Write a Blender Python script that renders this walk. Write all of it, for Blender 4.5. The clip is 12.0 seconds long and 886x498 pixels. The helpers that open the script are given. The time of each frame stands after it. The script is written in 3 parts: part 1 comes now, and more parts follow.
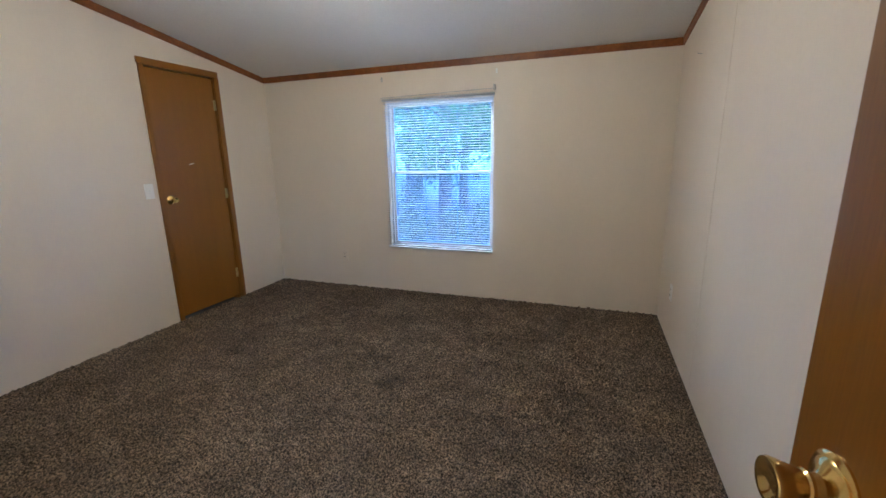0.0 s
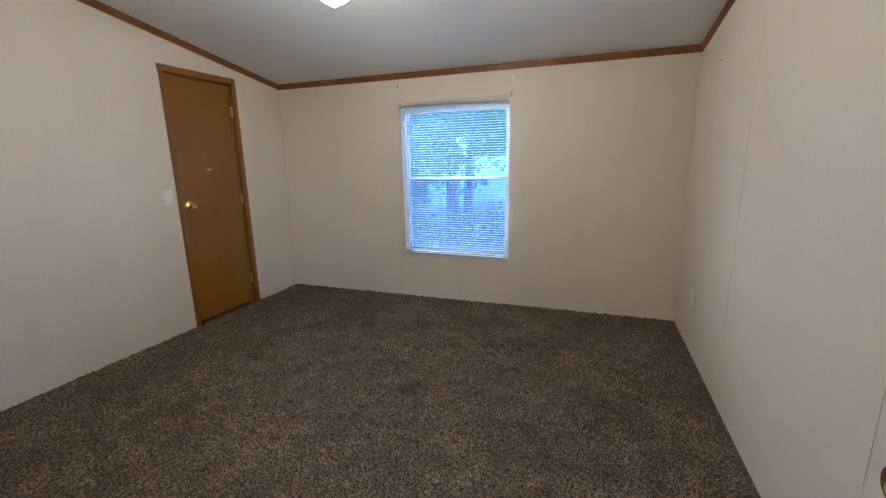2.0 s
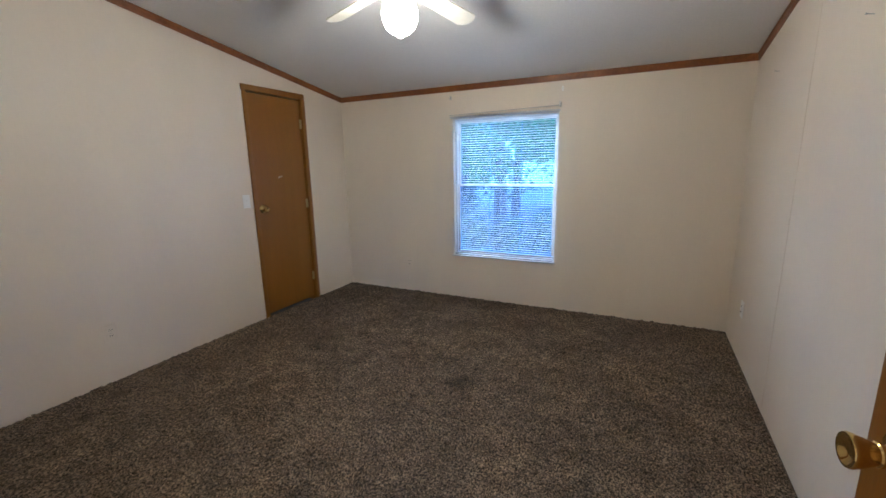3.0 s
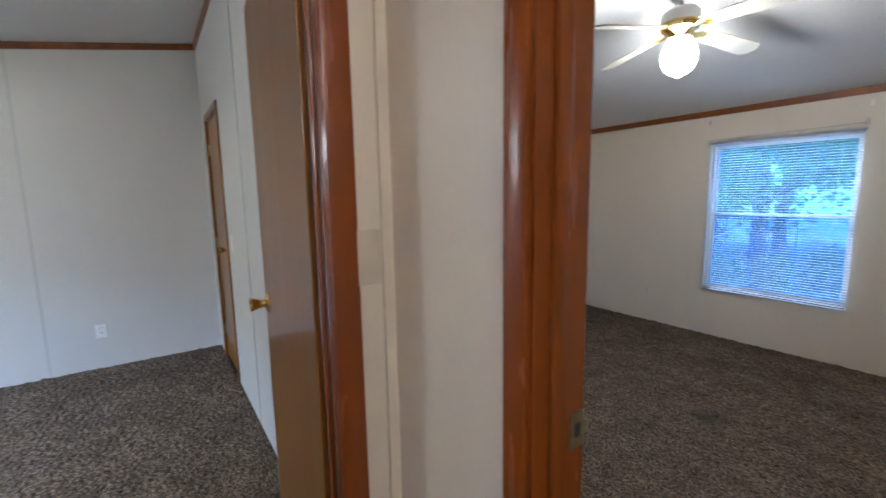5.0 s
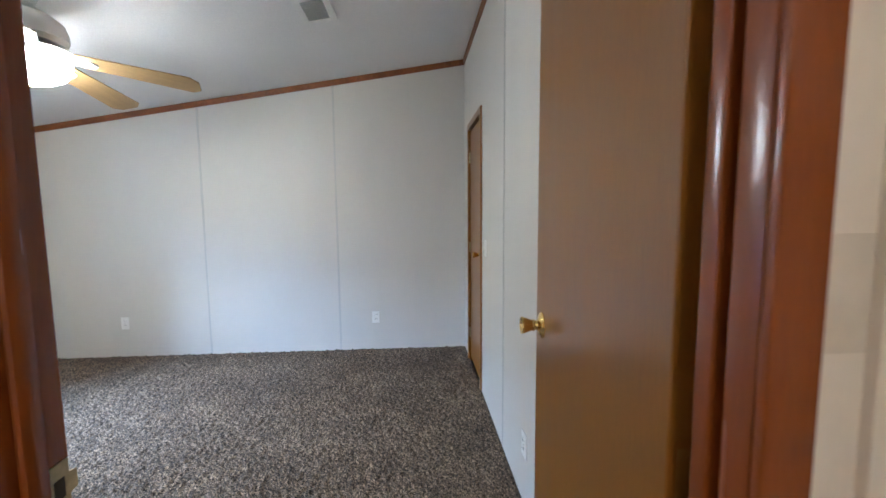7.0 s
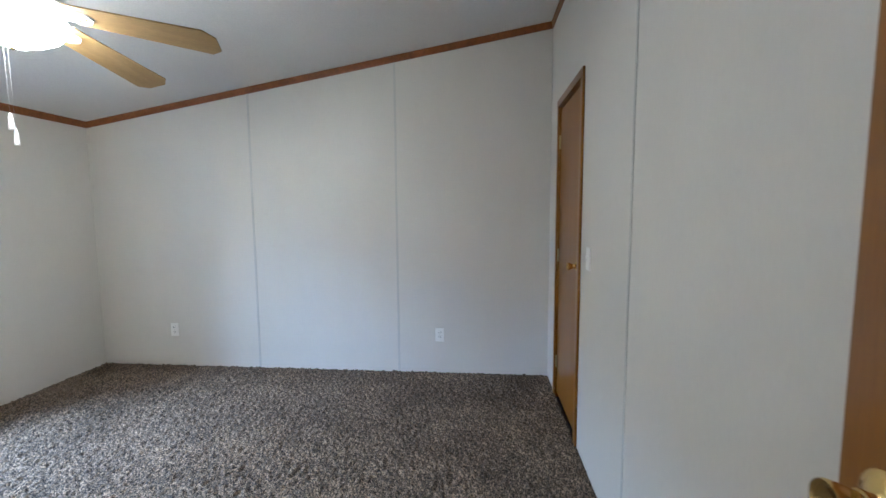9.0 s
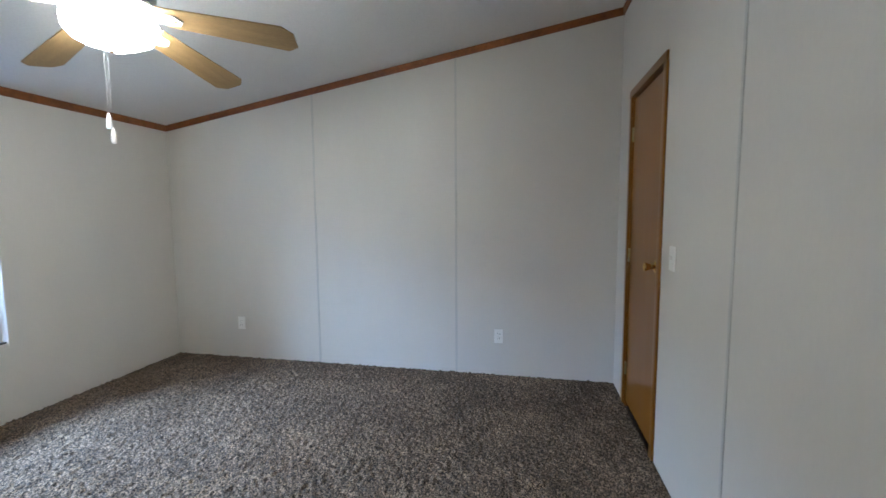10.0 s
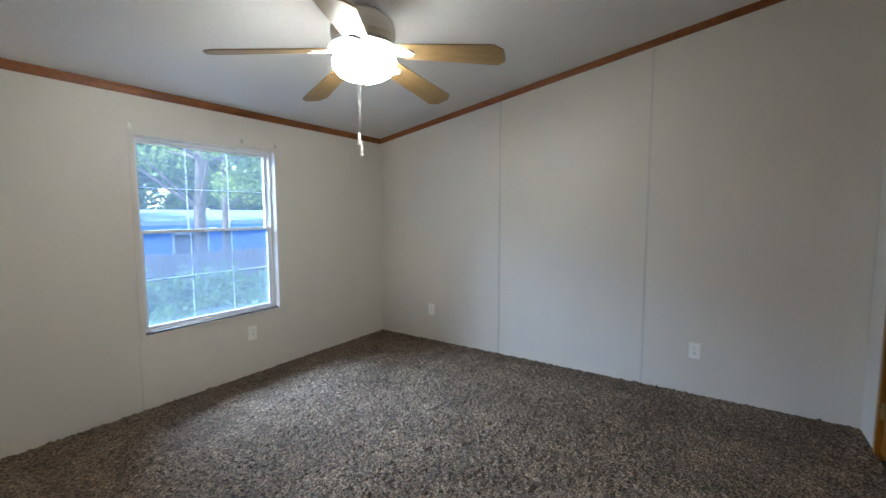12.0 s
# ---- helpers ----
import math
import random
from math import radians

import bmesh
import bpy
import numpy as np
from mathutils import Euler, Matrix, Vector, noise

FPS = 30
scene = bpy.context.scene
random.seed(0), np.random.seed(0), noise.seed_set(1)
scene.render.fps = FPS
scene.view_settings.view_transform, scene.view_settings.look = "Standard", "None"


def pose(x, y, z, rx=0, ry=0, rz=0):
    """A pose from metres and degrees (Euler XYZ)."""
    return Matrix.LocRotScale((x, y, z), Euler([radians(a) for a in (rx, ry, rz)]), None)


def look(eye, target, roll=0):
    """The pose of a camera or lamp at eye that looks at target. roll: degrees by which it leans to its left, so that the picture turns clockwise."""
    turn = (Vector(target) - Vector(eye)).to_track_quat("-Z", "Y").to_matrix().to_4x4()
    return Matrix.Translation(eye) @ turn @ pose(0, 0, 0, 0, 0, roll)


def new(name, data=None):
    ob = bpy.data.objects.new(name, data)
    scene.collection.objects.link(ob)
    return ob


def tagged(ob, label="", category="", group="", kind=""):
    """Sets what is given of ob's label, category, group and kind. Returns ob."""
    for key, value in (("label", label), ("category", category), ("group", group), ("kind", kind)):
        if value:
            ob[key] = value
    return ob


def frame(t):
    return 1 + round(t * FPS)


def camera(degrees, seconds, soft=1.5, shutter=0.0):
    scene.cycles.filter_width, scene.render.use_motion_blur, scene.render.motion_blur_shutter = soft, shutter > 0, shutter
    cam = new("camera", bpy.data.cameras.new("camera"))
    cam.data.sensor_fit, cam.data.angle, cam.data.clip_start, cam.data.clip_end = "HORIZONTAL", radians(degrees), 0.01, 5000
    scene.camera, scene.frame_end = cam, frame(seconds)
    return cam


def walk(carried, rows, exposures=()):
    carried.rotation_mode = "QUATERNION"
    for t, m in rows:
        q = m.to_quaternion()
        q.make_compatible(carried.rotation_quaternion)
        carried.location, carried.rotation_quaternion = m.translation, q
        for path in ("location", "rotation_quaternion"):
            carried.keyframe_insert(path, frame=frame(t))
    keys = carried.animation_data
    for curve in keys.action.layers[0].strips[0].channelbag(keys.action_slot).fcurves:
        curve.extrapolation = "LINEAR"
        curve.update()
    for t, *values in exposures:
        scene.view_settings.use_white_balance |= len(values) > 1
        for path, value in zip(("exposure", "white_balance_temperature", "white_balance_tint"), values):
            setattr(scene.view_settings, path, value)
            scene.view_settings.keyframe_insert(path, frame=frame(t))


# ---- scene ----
cam = camera(93.9, 12.0, shutter=0.35)
PATH = [
    (0, (-0.047, -0.02, 1.341), (-0.7, 1.816, 0.893), -1.1),
    (0.5, (-0.093, -0.007, 1.341), (-0.684, 1.852, 0.898), -1.1),
    (1, (-0.133, -0.017, 1.346), (-0.708, 1.846, 0.904), -1.1),
    (1.5, (-0.17, -0.037, 1.342), (-0.766, 1.823, 0.909), -1.1),
    (2, (-0.169, -0.064, 1.347), (-0.829, 1.776, 0.924), -1.1),
    (2.5, (-0.159, -0.139, 1.374), (-0.899, 1.671, 0.955), -1.2),
    (4.3, (-0.032, -0.591, 1.409), (-1.37, 0.861, 1.091), -1.0),
    (4.5, (-0.054, -0.648, 1.404), (-1.472, 0.73, 1.105), -1.1),
    (5, (-0.092, -0.722, 1.407), (-1.716, 0.415, 1.142), -1.0),
    (5.5, (-0.172, -0.754, 1.402), (-1.963, 0.103, 1.166), -0.9),
    (6, (-0.286, -0.761, 1.388), (-2.191, -0.186, 1.18), -0.6),
    (6.5, (-0.391, -0.754, 1.38), (-2.355, -0.435, 1.179), -0.6),
    (7, (-0.496, -0.764, 1.365), (-2.482, -0.629, 1.17), -0.5),
    (7.2, (-0.57, -0.763, 1.362), (-2.559, -0.688, 1.168), -0.5),
    (8.8, (-1.122, -0.816, 1.34), (-3.108, -0.963, 1.151), -0.5),
    (9, (-1.169, -0.824, 1.341), (-3.153, -1.003, 1.154), -0.4),
    (9.5, (-1.209, -0.891, 1.321), (-3.183, -1.153, 1.138), -0.5),
    (10, (-1.218, -0.946, 1.314), (-3.171, -1.34, 1.135), -0.4),
    (10.5, (-1.203, -0.975, 1.314), (-3.115, -1.534, 1.137), -0.3),
    (11, (-1.185, -1.002, 1.307), (-3.03, -1.756, 1.134), -0.2),
    (11.5, (-1.145, -1.03, 1.296), (-2.901, -1.972, 1.129), 0.1),
    (12, (-1.07, -1.025, 1.305), (-2.72, -2.142, 1.133), -0.1),
]
walk(cam, [(t, look(eye, target, roll)) for t, eye, target, roll in PATH], exposures=[(0, 2.95, 5350, 9), (2.5, 2.95, 5350, 9), (4.5, 2.7, 5050, 8), (5.2, 2.75, 4950, 8), (6.5, 3.0, 4950, 8), (7.2, 3.0, 5050, 8), (9.2, 2.65, 5000, 7), (12, 2.18, 5400, 7)])

# ---- world, sun ----
world = bpy.data.worlds.new("sky")
scene.world = world
world.use_nodes = True
wn = world.node_tree.nodes
sky = wn.new("ShaderNodeTexSky")
sky.sky_type, sky.sun_disc = "NISHITA", False
sky.sun_elevation, sky.sun_rotation = radians(58), radians(95)
wn["Background"].inputs["Strength"].default_value = 0.26
world.node_tree.links.new(sky.outputs[0], wn["Background"].inputs["Color"])
sun = new("sun", bpy.data.lights.new("sun", "SUN"))
sun.data.energy, sun.data.angle, sun.data.color = 4.5, radians(0.6), (1.0, 0.95, 0.86)
sun.matrix_world = look((12, -1, 20), (0, 0, 0))
LAMP_A, LAMP_B, FILL_HALL = 17.0, 14.0, 12.0
# added lamps outside each bedroom window, standing in for open sky above the trees
for eye, target, power, tint in (((-2.15, -6.2, 2.95), (-3.15, -2.4, 1.0), 170.0, (0.64, 0.79, 1.0)), ((-2.6, 5.7, 2.95), (-0.5, 1.9, 1.0), 95.0, (0.72, 0.85, 1.0))):
    light = new("sky_light", bpy.data.lights.new("sky_light", "AREA"))
    light.data.shape, light.data.size, light.data.size_y = "RECTANGLE", 2.6, 1.3
    light.data.energy, light.data.color = power, tint
    light.matrix_world = look(eye, target)


# ---- materials ----
def material(name, base, rough=0.6, metal=0.0, vary=0.12, scale=6.0, fine=0.0, fine_scale=200.0, bump=0.0, stretch=(1, 1, 1), second=None, coat=0.0, island=0.0):
    """A surface with a slow variation of tone, a fine grain and a bump, in metres of the object's own space."""
    m = bpy.data.materials.new(name)
    m.use_nodes = True
    n, l = m.node_tree.nodes, m.node_tree.links
    b = n["Principled BSDF"]
    b.inputs["Roughness"].default_value, b.inputs["Metallic"].default_value = rough, metal
    b.inputs["Coat Weight"].default_value = coat
    tc, mp = n.new("ShaderNodeTexCoord"), n.new("ShaderNodeMapping")
    mp.inputs["Scale"].default_value = stretch
    l.new(tc.outputs["Object"], mp.inputs["Vector"])
    slow, grain = n.new("ShaderNodeTexNoise"), n.new("ShaderNodeTexNoise")
    slow.inputs["Scale"].default_value, slow.inputs["Detail"].default_value = scale, 4
    grain.inputs["Scale"].default_value, grain.inputs["Detail"].default_value = fine_scale, 3
    for k in (slow, grain):
        l.new(mp.outputs[0], k.inputs["Vector"])
    ramp = n.new("ShaderNodeMix")
    ramp.data_type = "RGBA"
    dark = second or tuple(c * (1 - vary) for c in base)
    ramp.inputs[6].default_value, ramp.inputs[7].default_value = (*dark, 1), (*base, 1)
    sharp = n.new("ShaderNodeMapRange")
    sharp.inputs[1].default_value, sharp.inputs[2].default_value = 0.32, 0.68
    l.new(slow.outputs[0], sharp.inputs[0])
    l.new(sharp.outputs[0], ramp.inputs[0])
    out = ramp.outputs[2]
    if fine:
        mul = n.new("ShaderNodeMix")
        mul.data_type, mul.blend_type = "RGBA", "MULTIPLY"
        mul.inputs[0].default_value = 1.0
        rng = n.new("ShaderNodeMapRange")
        rng.inputs[1].default_value, rng.inputs[2].default_value = (0.41, 0.59) if fine > 0.6 else (0.3, 0.7)
        rng.inputs[3].default_value, rng.inputs[4].default_value = 1 - fine, 1 + fine
        l.new(grain.outputs[0], rng.inputs[0])
        l.new(out, mul.inputs[6])
        l.new(rng.outputs[0], mul.inputs[7])
        out = mul.outputs[2]
    if island:
        mul = n.new("ShaderNodeMix")
        mul.data_type, mul.blend_type = "RGBA", "MULTIPLY"
        mul.inputs[0].default_value = 1.0
        geo, rng = n.new("ShaderNodeNewGeometry"), n.new("ShaderNodeMapRange")
        rng.inputs[3].default_value, rng.inputs[4].default_value = 1 - island, 1 + island
        l.new(geo.outputs["Random Per Island"], rng.inputs[0])
        l.new(out, mul.inputs[6])
        l.new(rng.outputs[0], mul.inputs[7])
        out = mul.outputs[2]
    l.new(out, b.inputs["Base Color"])
    if bump:
        bp = n.new("ShaderNodeBump")
        bp.inputs["Strength"].default_value, bp.inputs["Distance"].default_value = bump, 0.002
        l.new(grain.outputs[0], bp.inputs["Height"])
        l.new(bp.outputs[0], b.inputs["Normal"])
    rr = n.new("ShaderNodeMapRange")
    rr.inputs[3].default_value, rr.inputs[4].default_value = max(0.03, rough - 0.06), min(1, rough + 0.06)
    l.new(slow.outputs[0], rr.inputs[0])
    l.new(rr.outputs[0], b.inputs["Roughness"])
    return m


def glowing(name, colour, strength):
    m = material(name, (0.9, 0.9, 0.88), 0.3)
    b = m.node_tree.nodes["Principled BSDF"]
    b.inputs["Emission Color"].default_value, b.inputs["Emission Strength"].default_value = (*colour, 1), strength
    return m


def see_through(name, tint, gloss):
    m = bpy.data.materials.new(name)
    m.use_nodes = True
    n, l = m.node_tree.nodes, m.node_tree.links
    n.remove(n["Principled BSDF"])
    t, g, mix, f = n.new("ShaderNodeBsdfTransparent"), n.new("ShaderNodeBsdfGlossy" if gloss else "ShaderNodeBsdfDiffuse"), n.new("ShaderNodeMixShader"), n.new("ShaderNodeFresnel")
    t.inputs[0].default_value = (*tint, 1)
    if gloss:
        g.inputs["Roughness"].default_value = 0.02
        f.inputs["IOR"].default_value = 1.35
        l.new(f.outputs[0], mix.inputs[0])
    else:
        g.inputs[0].default_value = (0.25, 0.27, 0.3, 1)
        mix.inputs[0].default_value = 0.3
    l.new(t.outputs[0], mix.inputs[1])
    l.new(g.outputs[0], mix.inputs[2])
    out = mix.outputs[0]
    if gloss:
        # a little translucent white-blue puts haze over the view and lifts its darks
        haze, veil = n.new("ShaderNodeBsdfTranslucent"), n.new("ShaderNodeMixShader")
        haze.inputs[0].default_value, veil.inputs[0].default_value = (0.75, 0.85, 1.0, 1), 0.018
        l.new(out, veil.inputs[1])
        l.new(haze.outputs[0], veil.inputs[2])
        out = veil.outputs[0]
    l.new(out, n["Material Output"].inputs[0])
    return m


WALL_A = material("cream_vinyl_wallboard", (0.78, 0.69, 0.57), 0.5, vary=0.04, scale=1.6, fine=0.012, fine_scale=55, bump=0.03, stretch=(2, 2, 0.6))
WALL_B = material("pale_grey_vinyl_wallboard", (0.69, 0.66, 0.60), 0.45, vary=0.04, scale=1.6, fine=0.012, fine_scale=55, bump=0.03, stretch=(2, 2, 0.6))
CEILING = material("white_textured_ceiling", (0.80, 0.79, 0.78), 0.85, vary=0.05, scale=1.2, fine=0.05, fine_scale=120, bump=0.35)
SEAM = material("wallboard_batten", (0.6, 0.59, 0.55), 0.5, vary=0.1, scale=3)
CARPET = material("brown_cut_pile_carpet", (0.160, 0.117, 0.076), 0.95, second=(0.104, 0.075, 0.048), scale=2.6, fine=0.78, fine_scale=130, bump=0.6)
DOOR = material("brown_lauan_door", (0.255, 0.105, 0.010), 0.31, second=(0.235, 0.096, 0.009), scale=3, fine=0.08, fine_scale=60, bump=0.03, stretch=(6, 6, 0.35), coat=0.1)
TRIM = material("red_brown_stained_trim", (0.235, 0.056, 0.006), 0.26, second=(0.20, 0.047, 0.005), scale=4, fine=0.06, fine_scale=50, bump=0.02, stretch=(6, 6, 0.5))
CROWN = material("brown_crown_wood", (0.26, 0.088, 0.014), 0.4, second=(0.16, 0.05, 0.008), scale=5, fine=0.15, fine_scale=40, bump=0.1)
BRASS = material("polished_brass", (0.86, 0.62, 0.22), 0.14, 1.0, vary=0.15, scale=30)
DULL_BRASS = material("worn_brass", (0.6, 0.5, 0.28), 0.35, 1.0, vary=0.3, scale=60)
PLASTIC = material("ivory_plastic", (0.9, 0.89, 0.85), 0.35, vary=0.04, scale=20)
# near-black; on outlets, strike plates and the vent it paints the openings' shade
SLOT = material("dark_slot", (0.03, 0.03, 0.03), 0.6)
VINYL = material("white_window_vinyl", (0.8, 0.8, 0.79), 0.4, vary=0.08, scale=8)
BRONZE = material("dark_track", (0.05, 0.045, 0.04), 0.5)
SLAT = material("white_blind_slat", (0.62, 0.61, 0.60), 0.4, vary=0.06, scale=5)
STEEL = material("grey_metal", (0.55, 0.55, 0.53), 0.4, 0.8, vary=0.2, scale=40)
FAN_WHITE = material("white_enamel", (0.8, 0.79, 0.76), 0.35, vary=0.05, scale=10)
OAK_BLADE = material("light_oak_blade", (0.36, 0.24, 0.10), 0.42, second=(0.28, 0.18, 0.07), scale=3, fine=0.15, fine_scale=40, stretch=(1, 9, 9))
WHITE_BLADE = material("cream_blade", (0.72, 0.68, 0.58), 0.4, vary=0.06, scale=5)
GLOBE_A = glowing("lit_opal_globe", (1.0, 0.86, 0.66), LAMP_A)
GLOBE_B = glowing("lit_frosted_bowl", (1.0, 0.88, 0.70), LAMP_B)
# pane tints carry daylight's blue cast; the second also dims the view outside
GLASS = see_through("hazy_window_glass", (0.84, 0.90, 0.98), True)
BLUE_CAST_GLASS = see_through("blue_cast_window_glass", (0.34, 0.54, 0.84), True)
FILL_DOME_HALL = glowing("hall_fill_dome", (1.0, 0.82, 0.6), FILL_HALL)
SCREEN = see_through("insect_screen", (0.85, 0.9, 1.0), False)
# pale tone raised so its patches read as sunlit ground
SOIL = material("leaf_litter_ground", (0.48, 0.42, 0.32), 0.95, second=(0.16, 0.17, 0.08), scale=0.8, fine=0.4, fine_scale=8)
GRASS = material("green_grass", (0.18, 0.30, 0.06), 0.8, second=(0.11, 0.20, 0.04), scale=2, island=0.4)
LEAF = material("green_leaves", (0.19, 0.25, 0.05), 0.6, second=(0.09, 0.14, 0.03), scale=0.7, island=0.5)
BARK = material("grey_brown_bark", (0.16, 0.12, 0.09), 0.9, second=(0.08, 0.06, 0.045), scale=6, fine=0.4, fine_scale=20, bump=0.8, stretch=(3, 3, 0.6))
FENCE = material("weathered_fence_board", (0.36, 0.25, 0.18), 0.9, second=(0.25, 0.17, 0.12), scale=3, fine=0.2, fine_scale=30, stretch=(4, 4, 0.4))
BLUE = material("blue_painted_siding", (0.08, 0.25, 0.6), 0.6, vary=0.2, scale=2)
ROOF = material("blue_grey_metal_roof", (0.2, 0.27, 0.4), 0.5, vary=0.2, scale=1)
for m, colour, share in ((LEAF, (0.32, 0.38, 0.09), 0.45), (GRASS, (0.22, 0.34, 0.07), 0.45), (SLAT, (0.6, 0.65, 0.7), 0.15)):
    nodes, links = m.node_tree.nodes, m.node_tree.links
    thin, both = nodes.new("ShaderNodeBsdfTranslucent"), nodes.new("ShaderNodeMixShader")
    thin.inputs[0].default_value, both.inputs[0].default_value = (*colour, 1), share
    links.new(nodes["Principled BSDF"].outputs[0], both.inputs[1])
    links.new(thin.outputs[0], both.inputs[2])
    links.new(both.outputs[0], nodes["Material Output"].inputs[0])
# tufts leaning together in clumps, then one dark stain on the carpet
nodes, links = CARPET.node_tree.nodes, CARPET.node_tree.links
base = nodes["Principled BSDF"].inputs["Base Color"]
for size, low, high in ((88, 0.5, 1.42), (9, 0.84, 1.16)):
    tc, clump, span, mul = (nodes.new("ShaderNode" + k) for k in ("TexCoord", "TexNoise", "MapRange", "Mix"))
    clump.inputs["Scale"].default_value, clump.inputs["Detail"].default_value = size, 2
    span.inputs[1].default_value, span.inputs[2].default_value, span.inputs[3].default_value, span.inputs[4].default_value = 0.36, 0.64, low, high
    mul.data_type, mul.blend_type, mul.inputs[0].default_value = "RGBA", "MULTIPLY", 1.0
    links.new(tc.outputs["Object"], clump.inputs["Vector"])
    links.new(clump.outputs[0], span.inputs[0])
    links.new(base.links[0].from_socket, mul.inputs[6])
    links.new(span.outputs[0], mul.inputs[7])
    links.new(mul.outputs[2], base)
tc, far, wob, rag, spot, mul = (nodes.new("ShaderNode" + k) for k in ("TexCoord", "VectorMath", "TexNoise", "Math", "MapRange", "Mix"))
far.operation, far.inputs[1].default_value = "DISTANCE", (-1.13, 1.985, 0)
wob.inputs["Scale"].default_value = 14
rag.operation, rag.inputs[1].default_value = "MULTIPLY_ADD", -0.16
spot.inputs[1].default_value, spot.inputs[2].default_value, spot.inputs[3].default_value, spot.inputs[4].default_value = -0.06, 0.06, 0.5, 1.0
mul.data_type, mul.blend_type, mul.inputs[0].default_value = "RGBA", "MULTIPLY", 1.0
links.new(tc.outputs["Object"], far.inputs[0])
links.new(tc.outputs["Object"], wob.inputs["Vector"])
links.new(wob.outputs[0], rag.inputs[0])
links.new(far.outputs["Value"], rag.inputs[2])
links.new(rag.outputs[0], spot.inputs[0])
base = nodes["Principled BSDF"].inputs["Base Color"]
links.new(base.links[0].from_socket, mul.inputs[6])
links.new(spot.outputs[0], mul.inputs[7])
links.new(mul.outputs[2], base)
PATCH = material("bare_beige_wallboard", (0.69, 0.60, 0.48), 0.6, vary=0.1, scale=20)
PAPER = material("white_paper", (0.8, 0.78, 0.7), 0.8)


# ---- building helpers ----
def thing(name, at=(0, 0, 0), label="", category="", group="", kind="", turn=0):
    ob = new(name)
    ob.empty_display_size = 0.05
    ob.matrix_world = pose(*at, 0, 0, turn)
    return tagged(ob, label, category, group, kind)


def mesh_from(bm, name, mat, smooth=False):
    bmesh.ops.recalc_face_normals(bm, faces=bm.faces)
    me = bpy.data.meshes.new(name)
    bm.to_mesh(me)
    bm.free()
    me.materials.append(mat)
    if smooth:
        me.polygons.foreach_set("use_smooth", [True] * len(me.polygons))
        me.set_sharp_from_angle(angle=radians(38))
    return me


def part(name, bm, mat, parent=None, label="", smooth=False, at=None):
    ob = new(name, mesh_from(bm, name, mat, smooth) if isinstance(bm, bmesh.types.BMesh) else bm)
    ob.parent = parent
    if at is not None:
        ob.matrix_basis = at
    return tagged(ob, label)


def box(x0, x1, y0, y1, z0, z1, bevel=0.0, bm=None, tops=None):
    """A box; tops gives the top's height at y0 and at y1."""
    bm = bm or bmesh.new()
    ta, tb = tops or (z1, z1)
    v = [bm.verts.new(c) for c in ((x0, y0, z0), (x1, y0, z0), (x1, y1, z0), (x0, y1, z0), (x0, y0, ta), (x1, y0, ta), (x1, y1, tb), (x0, y1, tb))]
    faces = [bm.faces.new([v[i] for i in f]) for f in ((3, 2, 1, 0), (4, 5, 6, 7), (0, 1, 5, 4), (1, 2, 6, 5), (2, 3, 7, 6), (3, 0, 4, 7))]
    if bevel:
        bmesh.ops.bevel(bm, geom=list({e for f in faces for e in f.edges}), offset=bevel, segments=2, affect="EDGES", profile=0.5)
    return bm


def lathe(profile, seg=24, m=None, bm=None, wave=0.0, lobes=0):
    """Turns (radius, height) pairs about z; wave and lobes scallop it."""
    bm = bm or bmesh.new()
    m = m or Matrix()
    rings = []
    for r, h in profile:
        ring = []
        for i in range(seg):
            a = 2 * math.pi * i / seg
            q = r * (1 + wave * abs(math.cos(lobes * a / 2))) if lobes else r
            ring.append(bm.verts.new(m @ Vector((q * math.cos(a), q * math.sin(a), h))))
        rings.append(ring)
    for a, b in zip(rings, rings[1:]):
        for i in range(seg):
            bm.faces.new((a[i], a[(i + 1) % seg], b[(i + 1) % seg], b[i]))
    bm.faces.new(rings[0][::-1])
    bm.faces.new(rings[-1])
    return bm


def rod(p, q, r0, r1=None, seg=8, bm=None):
    p, q = Vector(p), Vector(q)
    m = Matrix.Translation(p) @ (q - p).to_track_quat("Z", "Y").to_matrix().to_4x4()
    return lathe([(r0, 0), (r0 if r1 is None else r1, (q - p).length)], seg, m, bm)


def outline(points, thick, bm=None, m=None):
    """A flat plate from an outline in x and y."""
    bm = bm or bmesh.new()
    m = m or Matrix()
    lo = [bm.verts.new(m @ Vector((x, y, -thick / 2))) for x, y in points]
    hi = [bm.verts.new(m @ Vector((x, y, thick / 2))) for x, y in points]
    bm.faces.new(lo[::-1])
    bm.faces.new(hi)
    for i in range(len(points)):
        j = (i + 1) % len(points)
        bm.faces.new((lo[i], lo[j], hi[j], hi[i]))
    return bm


def molding(p, q, side, h, t):
    """A strip from p to q, hanging h below that line and standing t proud towards side, with a hollowed face."""
    p, q, side = Vector(p), Vector(q), Vector(side)
    bm = bmesh.new()
    prof = [(0, 0), (t, 0), (t, -0.28 * h), (0.7 * t, -0.45 * h), (0.62 * t, -0.75 * h), (0.4 * t, -h), (0, -h)]
    ends = [[bm.verts.new(e + side * a + Vector((0, 0, b))) for a, b in prof] for e in (p, q)]
    for i in range(len(prof)):
        j = (i + 1) % len(prof)
        bm.faces.new((ends[0][i], ends[0][j], ends[1][j], ends[1][i]))
    bm.faces.new(ends[0][::-1])
    bm.faces.new(ends[1])
    return bm


# ---- plan ----
AX0, AX1, AY0, AY1 = -3.26, 0.54, -0.225, 3.63      # first bedroom
BX0, BX1, BY0, BY1 = -4.49, -0.948, -4.166, -0.278  # second bedroom
